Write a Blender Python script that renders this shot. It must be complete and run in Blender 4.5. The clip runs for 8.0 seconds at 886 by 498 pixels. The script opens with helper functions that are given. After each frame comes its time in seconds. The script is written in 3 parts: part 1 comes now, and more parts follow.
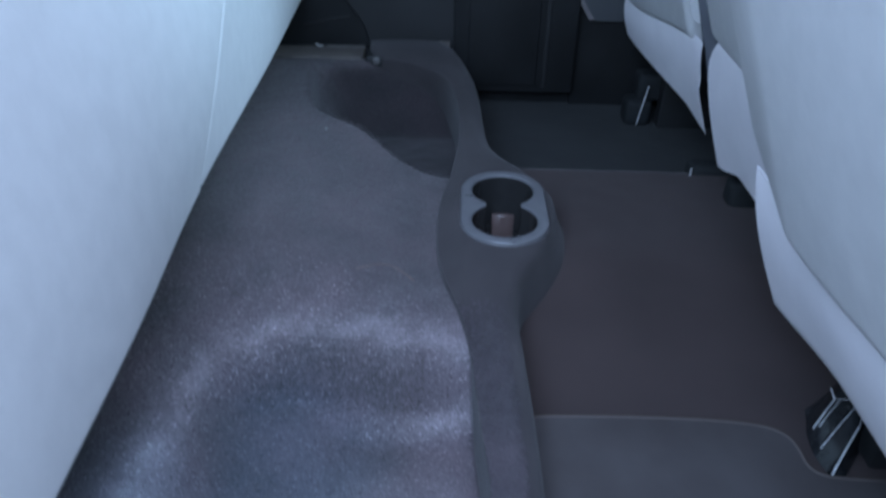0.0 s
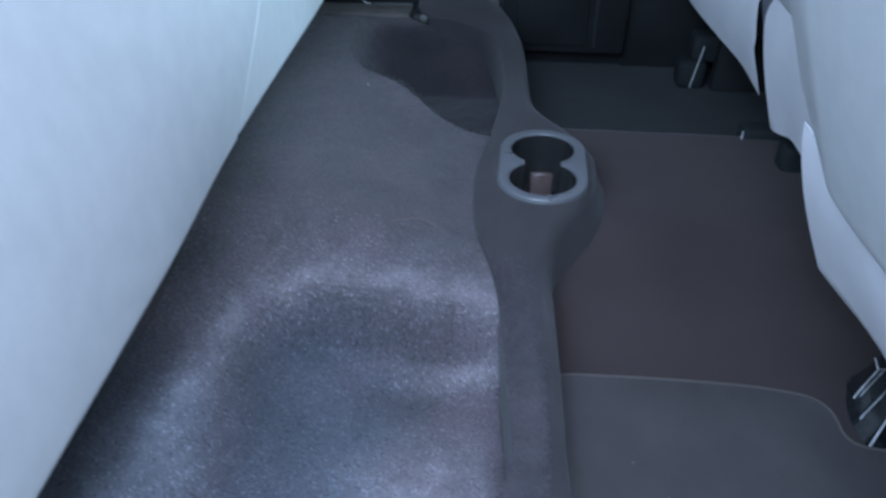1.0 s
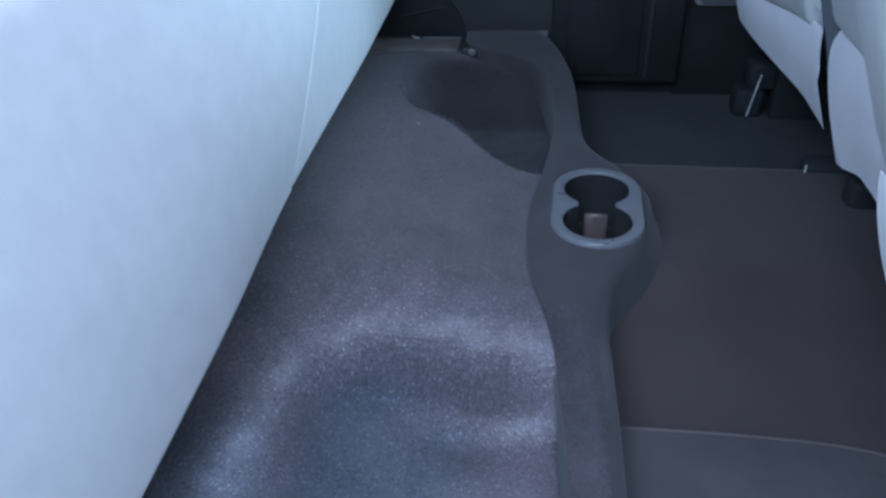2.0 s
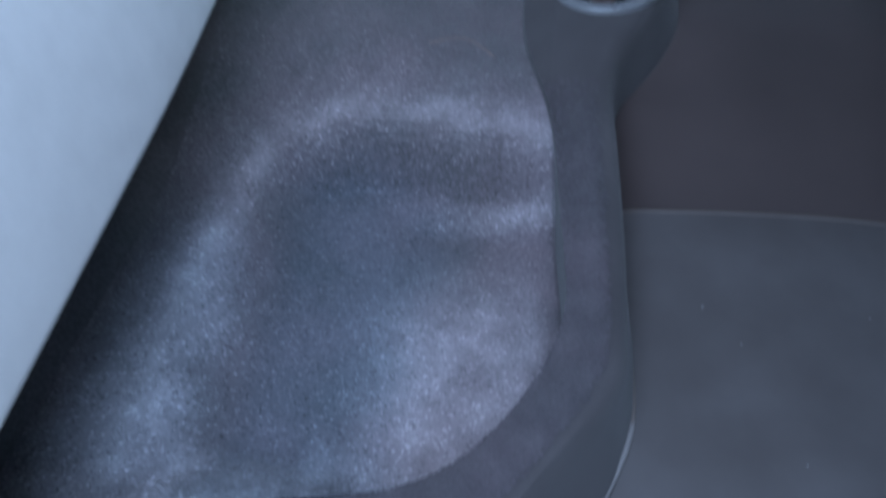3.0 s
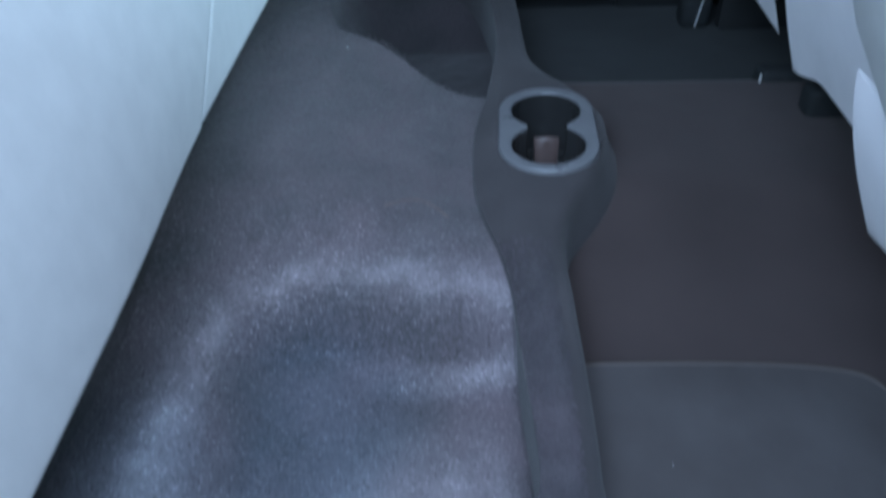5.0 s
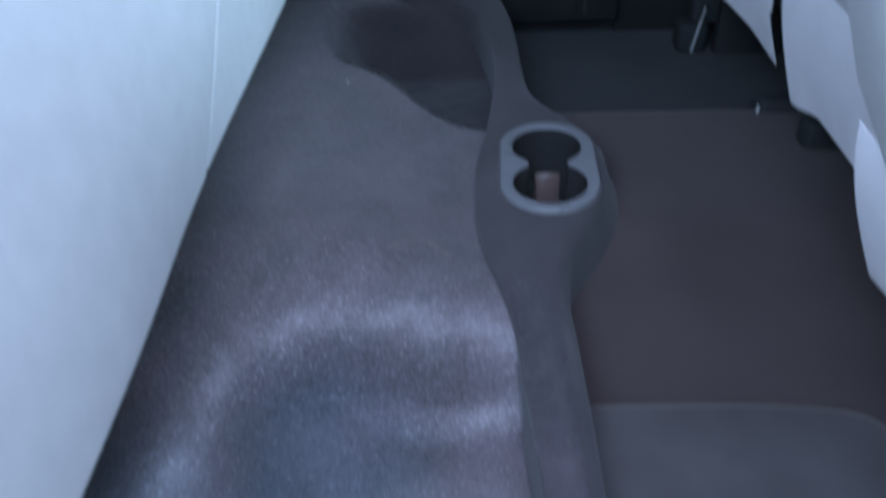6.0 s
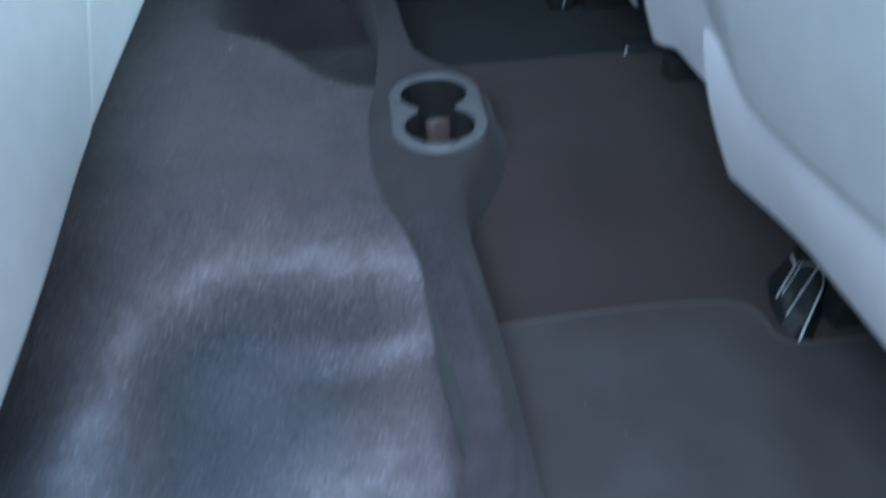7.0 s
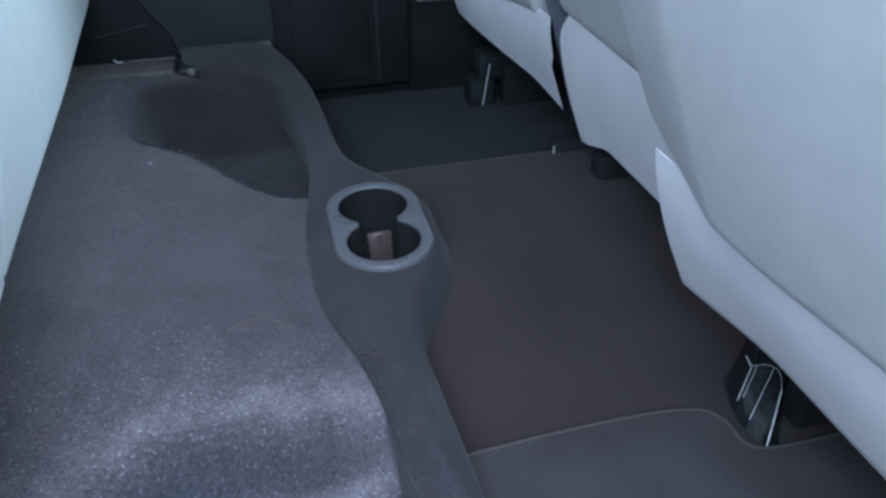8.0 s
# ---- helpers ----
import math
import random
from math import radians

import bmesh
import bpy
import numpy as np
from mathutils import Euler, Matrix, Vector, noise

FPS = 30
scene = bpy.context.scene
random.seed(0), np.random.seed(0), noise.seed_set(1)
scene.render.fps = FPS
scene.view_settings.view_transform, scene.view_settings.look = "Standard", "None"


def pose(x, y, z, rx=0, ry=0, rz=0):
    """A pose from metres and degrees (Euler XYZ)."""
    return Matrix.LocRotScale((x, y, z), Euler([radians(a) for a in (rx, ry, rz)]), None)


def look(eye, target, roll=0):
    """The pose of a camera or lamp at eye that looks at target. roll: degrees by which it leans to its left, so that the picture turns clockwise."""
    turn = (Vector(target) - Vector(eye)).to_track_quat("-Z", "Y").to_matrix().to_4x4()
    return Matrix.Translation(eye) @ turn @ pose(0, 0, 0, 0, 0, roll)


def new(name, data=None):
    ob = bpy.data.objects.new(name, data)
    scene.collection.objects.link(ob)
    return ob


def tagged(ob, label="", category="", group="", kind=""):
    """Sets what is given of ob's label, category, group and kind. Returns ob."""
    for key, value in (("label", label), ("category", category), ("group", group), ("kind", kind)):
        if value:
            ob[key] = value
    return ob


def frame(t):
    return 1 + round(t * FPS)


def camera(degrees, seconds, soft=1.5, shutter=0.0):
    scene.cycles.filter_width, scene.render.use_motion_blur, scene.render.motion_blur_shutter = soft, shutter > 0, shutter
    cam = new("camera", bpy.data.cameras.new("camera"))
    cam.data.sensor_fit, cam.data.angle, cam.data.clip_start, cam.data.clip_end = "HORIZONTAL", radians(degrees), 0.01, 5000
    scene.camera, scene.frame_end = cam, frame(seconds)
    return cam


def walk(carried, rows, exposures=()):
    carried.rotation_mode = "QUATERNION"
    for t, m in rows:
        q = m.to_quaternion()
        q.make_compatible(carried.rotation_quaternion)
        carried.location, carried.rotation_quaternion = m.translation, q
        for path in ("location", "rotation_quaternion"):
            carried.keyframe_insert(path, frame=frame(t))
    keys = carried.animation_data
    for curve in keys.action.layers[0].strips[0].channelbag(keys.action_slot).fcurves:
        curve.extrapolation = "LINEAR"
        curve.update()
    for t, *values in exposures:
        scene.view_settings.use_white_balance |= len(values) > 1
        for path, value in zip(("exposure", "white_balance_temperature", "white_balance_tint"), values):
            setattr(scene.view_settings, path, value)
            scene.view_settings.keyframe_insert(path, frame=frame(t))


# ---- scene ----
import functools

cam = camera(65.4, 8.0, soft=2.6, shutter=0.5)
PATH = [
    (0, (0.026, 0.02, 0.447), (-0.025, 1.688, -0.654), 0.7),
    (0.2, (0.041, 0.016, 0.431), (-0.034, 1.652, -0.717), 0.8),
    (0.5, (0.058, 0.018, 0.417), (-0.062, 1.618, -0.777), 0.2),
    (1, (0.047, 0.013, 0.432), (-0.15, 1.621, -0.741), -0.6),
    (1.2, (0.038, 0.018, 0.446), (-0.186, 1.628, -0.718), -1.3),
    (2.3, (0.033, 0.051, 0.454), (-0.323, 1.665, -0.673), -3.2),
    (2.5, (0.016, 0.059, 0.444), (-0.317, 1.623, -0.757), -2.2),
    (2.7, (0.024, 0.061, 0.416), (-0.308, 1.514, -0.917), -3.4),
    (3, (0.05, 0.07, 0.385), (-0.282, 1.329, -1.133), -7.6),
    (3.2, (0.050, 0.056, 0.365), (-0.240, 1.276, -1.192), -7.6),
    (3.5, (0.054, 0.056, 0.359), (-0.214, 1.236, -1.233), -8.8),
    (4, (0.055, 0.059, 0.362), (-0.197, 1.238, -1.234), -8.9),
    (4.5, (0.055, 0.065, 0.365), (-0.175, 1.306, -1.186), -7.8),
    (4.6, (0.054, 0.061, 0.374), (-0.180, 1.347, -1.140), -7.1),
    (4.7, (0.048, 0.068, 0.384), (-0.161, 1.450, -1.048), -6.3),
    (5.8, (0.013, 0.132, 0.459), (-0.147, 1.734, -0.728), -2.6),
    (6, (0.021, 0.118, 0.442), (-0.136, 1.651, -0.833), -4.0),
    (6.2, (0.031, 0.086, 0.407), (-0.113, 1.592, -0.902), -5.3),
    (6.3, (0.027, 0.069, 0.392), (-0.087, 1.557, -0.940), -4.9),
    (6.5, (0.041, 0.057, 0.381), (-0.065, 1.471, -1.028), -6.4),
    (6.7, (0.030, 0.046, 0.373), (0.004, 1.449, -1.052), -5.6),
    (6.8, (0.027, 0.048, 0.382), (0.040, 1.468, -1.027), -5.0),
    (6.9, (0.020, 0.048, 0.393), (0.092, 1.525, -0.953), -3.8),
    (7, (0.025, 0.062, 0.413), (0.133, 1.579, -0.886), -3.4),
    (7.2, (0.029, 0.101, 0.442), (0.229, 1.663, -0.791), -2.6),
    (7.5, (0.005, 0.121, 0.444), (0.328, 1.715, -0.721), -1.2),
    (8, (-0.01, 0.127, 0.434), (0.385, 1.719, -0.71), -0.7),
]
EXPOSURE = [(0.0, -0.05, 6430, 11), (0.5, 0.17, 6600, 10), (1.0, 0.15, 6600, 8), (2.5, 0.04, 6330, 11), (3.5, 0.15, 6560, 3), (4.0, 0.15, 6560, 2), (4.5, 0.16, 6560, 2), (6.0, 0.13, 6480, 12), (6.5, 0.13, 6600, 13), (7.0, 0.15, 6800, 3), (8.0, 0.12, 7050, 8)]
walk(cam, [(t, look(eye, target, roll)) for t, eye, target, roll in PATH], EXPOSURE)

# ---- light: shade under an open sky, coming in at the open door behind the camera ----
world = bpy.data.worlds.new("sky")
scene.world = world
world.use_nodes = True
wn = world.node_tree.nodes
sky = wn.new("ShaderNodeTexSky")
sky.sky_type = "NISHITA"
sky.sun_disc = False
sky.sun_elevation = radians(26)
sky.sun_rotation = radians(8)
world.node_tree.links.new(sky.outputs["Color"], wn["Background"].inputs["Color"])
wn["Background"].inputs["Strength"].default_value = 0.12

sun_data = bpy.data.lights.new("sun", "SUN")
sun_data.energy = 2.0
sun_data.angle = radians(0.5)
sun_data.color = (1.0, 0.95, 0.88)
sun = new("sun", sun_data)
sun.matrix_world = look((0.6, 4.0, 2.0), (0, 0, 0))

def area_light(name, wide, high, watts, colour, eye, target, spread=180):
    """An area lamp: the sky's light in an opening of the car, or added fill."""
    lamp = bpy.data.lights.new(name, "AREA")
    lamp.shape, lamp.size, lamp.size_y, lamp.energy, lamp.color = "RECTANGLE", wide, high, watts, colour
    lamp.spread = radians(spread)
    new(name, lamp).matrix_world = look(eye, target)


# Unseen roof glass, assumed: lamp added for light from above
area_light("roof_glass_light", 1.0, 0.7, 4.5, (0.55, 0.665, 0.98), (0.02, 0.17, 0.97), (0.04, 0.17, 0.0), 112)
# Added narrow fill lamp that brightens the far bench, with no known source
area_light("bench_fill_light", 0.46, 0.25, 2.3, (0.43, 0.69, 0.96), (0.46, 0.80, 0.97), (-0.27, 0.92, 0.33), 66)
area_light("door_opening_light", 1.7, 0.8, 60.5, (0.45, 0.655, 1.0), (-0.18, -0.52, 1.10), (0.10, 0.40, 0.0))


# ---- small helpers ----
def link(name, bm, material, parent=None, label="", smooth=True):
    bmesh.ops.recalc_face_normals(bm, faces=bm.faces)
    me = bpy.data.meshes.new(name)
    bm.to_mesh(me)
    bm.free()
    me.materials.append(material)
    if smooth:
        me.shade_smooth()
        me.set_sharp_from_angle(angle=radians(38))
    ob = new(name, me)
    ob.parent = parent
    if label:
        ob["label"] = label
    return ob


def part(name, bm, material, parent, label="", smooth=True):
    return link(name, bm, material, parent, label, smooth)


def empty(name, label, category, group="", kind=""):
    ob = new(name)
    ob.empty_display_size = 0.05
    return tagged(ob, label, category, group, kind)


def step(a, b, v):
    k = min(1.0, max(0.0, (v - a) / (b - a)))
    return k * k * (3 - 2 * k)


def along(knots, v):
    """A smooth value from (position, value) knots."""
    if v <= knots[0][0]:
        return knots[0][1]
    for n in range(len(knots) - 1):
        (a, p), (b, q) = knots[n], knots[n + 1]
        if v <= b:
            before = knots[n - 1] if n else knots[n]
            after = knots[n + 2] if n + 2 < len(knots) else knots[n + 1]
            h = b - a
            m0 = (q - before[1]) / (b - before[0]) * h
            m1 = (after[1] - p) / (after[0] - a) * h
            k = (v - a) / h
            return ((2 * k**3 - 3 * k**2 + 1) * p + (k**3 - 2 * k**2 + k) * m0
                    + (3 * k**2 - 2 * k**3) * q + (k**3 - k**2) * m1)
    return knots[-1][1]


def span(a, b, n):
    return [a + (b - a) * k / (n - 1) for k in range(n)]


def skin(bm, loops, closed=False, caps=False):
    """Faces between loops of points; returns the vertices, loop by loop."""
    rows = [[bm.verts.new(p) for p in loop] for loop in loops]
    n = len(rows[0])
    for a, b in zip(rows, rows[1:]):
        for k in range(n if closed else n - 1):
            bm.faces.new((a[k], a[(k + 1) % n], b[(k + 1) % n], b[k]))
    if caps:
        bm.faces.new(rows[0])
        bm.faces.new(rows[-1])
    return rows


def block(bm, x0, x1, y0, y1, z0, z1, bevel=0.0, segments=2):
    made = bmesh.ops.create_cube(bm, size=1.0)["verts"]
    for v in made:
        v.co = Vector(((x0 + x1) / 2 + v.co.x * (x1 - x0), (y0 + y1) / 2 + v.co.y * (y1 - y0), (z0 + z1) / 2 + v.co.z * (z1 - z0)))
    if bevel:
        edges = {e for v in made for e in v.link_edges}
        bmesh.ops.bevel(bm, geom=list(edges), offset=bevel, segments=segments, affect="EDGES", profile=0.6)
    return bm


def boxed(x0, x1, y0, y1, z0, z1, bevel=0.0, segments=2):
    return block(bmesh.new(), x0, x1, y0, y1, z0, z1, bevel, segments)


def tube(bm, points, radius, sides=8):
    """A round cord through the points."""
    loops = []
    for k, p in enumerate(points):
        a, b = Vector(points[max(0, k - 1)]), Vector(points[min(len(points) - 1, k + 1)])
        d = (b - a).normalized()
        side = d.cross(Vector((0, 0, 1)))
        side = side.normalized() if side.length > 1e-4 else Vector((1, 0, 0))
        up = side.cross(d)
        loops.append([Vector(p) + radius * (math.cos(q) * side + math.sin(q) * up) for q in (2 * math.pi * s / sides for s in range(sides))])
    skin(bm, loops, closed=True, caps=True)
    return bm


def smooth_path(points, n):
    """n points on a smooth curve through the given ones."""
    lengths = [0.0]
    for a, b in zip(points, points[1:]):
        lengths.append(lengths[-1] + (Vector(b) - Vector(a)).length)
    axes = [[(s, p[k]) for s, p in zip(lengths, points)] for k in range(len(points[0]))]
    return [tuple(along(axis, s) for axis in axes) for s in span(0, lengths[-1], n)]


# ---- materials ----
def material(name, base, rough=0.6, metal=0.0, vary=0.15, scale=40.0, fine=900.0, bump=0.1, bump_scale=900.0, sheen=0.0, spec=0.5, tint=None, depth=0.001):
    m = bpy.data.materials.new(name)
    m.use_nodes = True
    n, links = m.node_tree.nodes, m.node_tree.links
    bsdf = n["Principled BSDF"]
    where = n.new("ShaderNodeTexCoord")
    big, small, relief = (n.new("ShaderNodeTexNoise") for _ in range(3))
    for tex, size, detail in ((big, scale, 4), (small, fine, 2), (relief, bump_scale, 3)):
        tex.inputs["Scale"].default_value = size
        tex.inputs["Detail"].default_value = detail
        links.new(where.outputs["Object"], tex.inputs["Vector"])
    ramp = n.new("ShaderNodeValToRGB")
    other = tint or base
    ramp.color_ramp.elements[0].position, ramp.color_ramp.elements[1].position = 0.3, 0.7
    ramp.color_ramp.elements[0].color = (*[c * (1 - vary) for c in base], 1)
    ramp.color_ramp.elements[1].color = (*[min(1.0, c * (1 + vary)) for c in other], 1)
    links.new(big.outputs["Fac"], ramp.inputs["Fac"])
    mix = n.new("ShaderNodeMix")
    mix.data_type, mix.blend_type = "RGBA", "OVERLAY"
    mix.inputs["Factor"].default_value = vary
    links.new(ramp.outputs["Color"], mix.inputs["A"])
    grey = n.new("ShaderNodeRGBToBW")
    links.new(small.outputs["Color"], grey.inputs["Color"])
    links.new(grey.outputs["Val"], mix.inputs["B"])
    links.new(mix.outputs["Result"], bsdf.inputs["Base Color"])
    gloss = n.new("ShaderNodeMapRange")
    gloss.inputs["To Min"].default_value, gloss.inputs["To Max"].default_value = max(0.02, rough - 0.08), min(1.0, rough + 0.08)
    links.new(big.outputs["Fac"], gloss.inputs["Value"])
    links.new(gloss.outputs["Result"], bsdf.inputs["Roughness"])
    bump_node = n.new("ShaderNodeBump")
    bump_node.inputs["Strength"].default_value = bump
    bump_node.inputs["Distance"].default_value = depth
    links.new(relief.outputs["Fac"], bump_node.inputs["Height"])
    links.new(bump_node.outputs["Normal"], bsdf.inputs["Normal"])
    bsdf.inputs["Metallic"].default_value = metal
    bsdf.inputs["Specular IOR Level"].default_value = spec
    bsdf.inputs["Sheen Weight"].default_value = sheen
    bsdf.inputs["Sheen Roughness"].default_value = 0.5
    return m


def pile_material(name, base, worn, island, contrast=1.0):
    """Cut pile: mottled fibres, made paler where a vertex attribute paints light and wear."""
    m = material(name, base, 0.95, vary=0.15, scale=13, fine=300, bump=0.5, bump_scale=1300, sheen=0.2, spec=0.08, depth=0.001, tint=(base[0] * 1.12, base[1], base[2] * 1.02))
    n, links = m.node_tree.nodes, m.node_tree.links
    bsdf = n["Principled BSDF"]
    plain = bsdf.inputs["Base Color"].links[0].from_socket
    wear_and_light = n.new("ShaderNodeAttribute")
    wear_and_light.attribute_name = "wear_and_light"
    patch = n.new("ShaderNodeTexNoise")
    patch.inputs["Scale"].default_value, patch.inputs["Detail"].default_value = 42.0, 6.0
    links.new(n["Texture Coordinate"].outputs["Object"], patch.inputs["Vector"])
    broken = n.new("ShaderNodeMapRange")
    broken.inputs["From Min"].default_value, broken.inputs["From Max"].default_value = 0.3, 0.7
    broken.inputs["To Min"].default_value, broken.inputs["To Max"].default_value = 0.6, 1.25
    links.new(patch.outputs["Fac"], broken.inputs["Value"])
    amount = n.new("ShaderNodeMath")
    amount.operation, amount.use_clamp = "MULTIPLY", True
    links.new(wear_and_light.outputs["Fac"], amount.inputs[0])
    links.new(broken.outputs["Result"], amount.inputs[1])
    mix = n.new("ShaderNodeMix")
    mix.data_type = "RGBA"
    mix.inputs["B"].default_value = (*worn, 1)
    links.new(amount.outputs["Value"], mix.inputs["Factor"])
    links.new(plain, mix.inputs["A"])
    # Ramp darkens the far recess and cools the near one: painted light and shade
    hue = n.new("ShaderNodeAttribute")
    hue.attribute_name = "recess_shading"
    shades = n.new("ShaderNodeValToRGB")
    while len(shades.color_ramp.elements) < 4:
        shades.color_ramp.elements.new(0.5)
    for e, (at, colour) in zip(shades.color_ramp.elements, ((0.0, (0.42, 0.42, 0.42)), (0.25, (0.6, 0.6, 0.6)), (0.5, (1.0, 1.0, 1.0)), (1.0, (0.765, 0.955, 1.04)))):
        e.position, e.color = at, (*colour, 1)
    links.new(hue.outputs["Fac"], shades.inputs["Fac"])
    tint = n.new("ShaderNodeMix")
    tint.data_type, tint.blend_type = "RGBA", "MULTIPLY"
    tint.inputs["Factor"].default_value = 1.0
    links.new(mix.outputs["Result"], tint.inputs["A"])
    links.new(shades.outputs["Color"], tint.inputs["B"])
    out = tint.outputs["Result"]
    speck = n.new("ShaderNodeNewGeometry").outputs["Random Per Island"] if island else n.new("ShaderNodeTexVoronoi")
    if not island:
        speck.inputs["Scale"].default_value = 330.0
        links.new(n["Texture Coordinate"].outputs["Object"], speck.inputs["Vector"])
        speck = speck.outputs["Distance"]
    tone = n.new("ShaderNodeValToRGB")
    stops = ((0.0, 0.45), (0.06, 0.72), (0.14, 0.94), (0.84, 1.04), (0.93, 1.4), (1.0, 1.95)) if island else ((0.0, 1.3), (0.3, 1.05), (0.7, 0.8))
    while len(tone.color_ramp.elements) < len(stops):
        tone.color_ramp.elements.new(0.5)
    for e, (at, v) in zip(tone.color_ramp.elements, stops):
        v = 1 + (v - 1) * contrast
        e.position, e.color = at, (v, v, v, 1)
    links.new(speck, tone.inputs["Fac"])
    times = n.new("ShaderNodeMix")
    times.data_type, times.blend_type = "RGBA", "MULTIPLY"
    times.inputs["Factor"].default_value = 1.0
    links.new(out, times.inputs["A"])
    links.new(tone.outputs["Color"], times.inputs["B"])
    links.new(times.outputs["Result"], bsdf.inputs["Base Color"])
    return m


CARPET = pile_material("carpet_backing", (0.084, 0.079, 0.083), (0.31, 0.29, 0.31), False)
PILE = pile_material("carpet_pile", (0.101, 0.092, 0.099), (0.40, 0.366, 0.39), True, 0.92)
# Darker, flatter copy of the pile: the far end's dimmer light in the colour
PILE_DIM = pile_material("carpet_pile_dim", (0.075, 0.068, 0.071), (0.34, 0.31, 0.325), True, 0.22)
TRIM_NAP = pile_material("trim_nap", (0.047, 0.043, 0.0475), (0.2, 0.18, 0.19), True, 0.35)
TRIM_FELT = material("trim_felt", (0.045, 0.040, 0.0412), 0.85, sheen=0.1, vary=0.24, scale=10, fine=560, bump=0.5, bump_scale=900, spec=0.2)
FLOOR_FELT = material("floor_felt", (0.048, 0.036, 0.0345), 0.9, sheen=0.12, vary=0.15, scale=7, fine=1400, bump=0.25, bump_scale=1600, spec=0.15)
# Darker, cooler copy of the floor felt, painting the far footwell's dim light
FLOOR_FELT_DIM = material("floor_felt_dim", (0.033, 0.035, 0.035), 0.9, sheen=0.06, vary=0.15, scale=7, fine=1400, bump=0.25, bump_scale=1600, spec=0.15)
MAT_FELT = material("mat_felt", (0.060, 0.053, 0.052), 0.9, vary=0.12, scale=11, fine=1400, bump=0.3, bump_scale=1500, spec=0.2, tint=(0.068, 0.062, 0.062))
LIP_BARE = material("bare_trim_edge", (0.12, 0.11, 0.112), 0.8, vary=0.3, scale=60, spec=0.3)
PIPING = material("mat_piping", (0.095, 0.08, 0.074), 0.7, vary=0.1, spec=0.3)
PIPING_PALE = material("mat_piping_pale", (0.14, 0.13, 0.127), 0.7, vary=0.15, spec=0.3)
VINYL = material("seat_vinyl", (0.67, 0.665, 0.655), 0.5, vary=0.04, scale=45, fine=420, bump=0.12, bump_scale=900, spec=0.4)
# Lighter copy of the vinyl: the flaps' brighter light put into the colour
FLAP = material("flap_vinyl_lit", (0.86, 0.825, 0.845), 0.85, vary=0.04, scale=14, fine=900, bump=0.2, bump_scale=1500, spec=0.2, sheen=0.1)
THREAD = material("thread_brown", (0.14, 0.10, 0.09), 0.8, vary=0.2)
SEAM = material("seat_seam", (0.46, 0.46, 0.46), 0.85, vary=0.05)
SATIN = material("satin_silver", (0.17, 0.172, 0.182), 0.3, metal=0.25, vary=0.05, scale=30, bump=0.05, spec=0.5)
CUP_BLACK = material("cup_black", (0.024, 0.024, 0.024), 0.24, vary=0.1, bump=0.03)
RUBBER = material("brown_rubber", (0.078, 0.052, 0.047), 0.4, vary=0.15, bump=0.1)
GLOSS = material("black_plastic", (0.015, 0.016, 0.0175), 0.16, vary=0.2, scale=60, bump=0.04, bump_scale=200)
# Pale stand-in for the highlights on the black rail covers' ridges
BRIGHT = material("glint_pale", (0.9, 0.9, 0.9), 0.4, metal=0.4, vary=0.25, scale=120, bump=0.1)
DARK = material("dark_plastic", (0.015, 0.0155, 0.016), 0.6, vary=0.15, scale=12, bump=0.15, bump_scale=1300)
DARKER = material("door_panel_black", (0.012, 0.0125, 0.013), 0.55, vary=0.2, scale=12, bump=0.15, bump_scale=1300, spec=0.3)
MATTE = material("matte_black", (0.018, 0.020, 0.021), 0.8, vary=0.2, scale=30, bump=0.1, spec=0.25)
LINER = material("cabin_lining", (0.55, 0.54, 0.52), 0.9, vary=0.1, scale=9, bump=0.2)
PAINT = material("sill_paint", (0.33, 0.33, 0.32), 0.4, vary=0.12, scale=25, bump=0.05)
PILLAR = material("pillar_edge", (0.17, 0.15, 0.15), 0.5, vary=0.2, scale=40, bump=0.05)
PANEL = material("lining_panel", (0.055, 0.058, 0.062), 0.6, vary=0.12, scale=12, bump=0.15, bump_scale=1300)
GAP_GREY = material("gap_grey", (0.15, 0.16, 0.18), 0.6, vary=0.1, scale=20, bump=0.1)
ALU = material("scuff_plate_metal", (0.42, 0.43, 0.45), 0.3, metal=0.8, vary=0.1, scale=20, bump=0.05)
SILL_EDGE = material("worn_sill_edge", (0.095, 0.082, 0.074), 0.6, vary=0.2, scale=40, bump=0.1)
PAD = material("sill_pad_grey", (0.13, 0.125, 0.12), 0.5, vary=0.12, scale=30, bump=0.08)
BRONZE = material("sill_primer", (0.07, 0.066, 0.058), 0.5, vary=0.15, scale=30, bump=0.1)
ASPHALT = material("asphalt", (0.05, 0.05, 0.05), 0.9, vary=0.3, scale=3, fine=90, bump=0.4, bump_scale=120, depth=0.004)


# ---- plan of the floor ----
PLATE = (0.08, 0.80)
INNER = [(0.11, -0.113), (0.165, -0.113), (0.196, -0.116), (0.202, -0.112), (0.208, -0.088), (0.217, -0.047), (0.238, -0.010), (0.264, 0.014), (0.30, 0.036), (0.335, 0.050), (0.37, 0.0565), (0.41, 0.0545),
         (0.476, 0.047), (0.555, 0.038), (0.60, 0.028), (0.675, 0.004), (0.749, -0.005), (0.83, -0.003), (0.905, 0.008), (0.98, 0.015), (1.06, 0.018), (1.14, 0.013), (1.22, 0.0), (1.27, -0.024),
         (1.30, -0.062), (1.32, -0.105), (1.335, -0.15), (1.42, -0.17)]
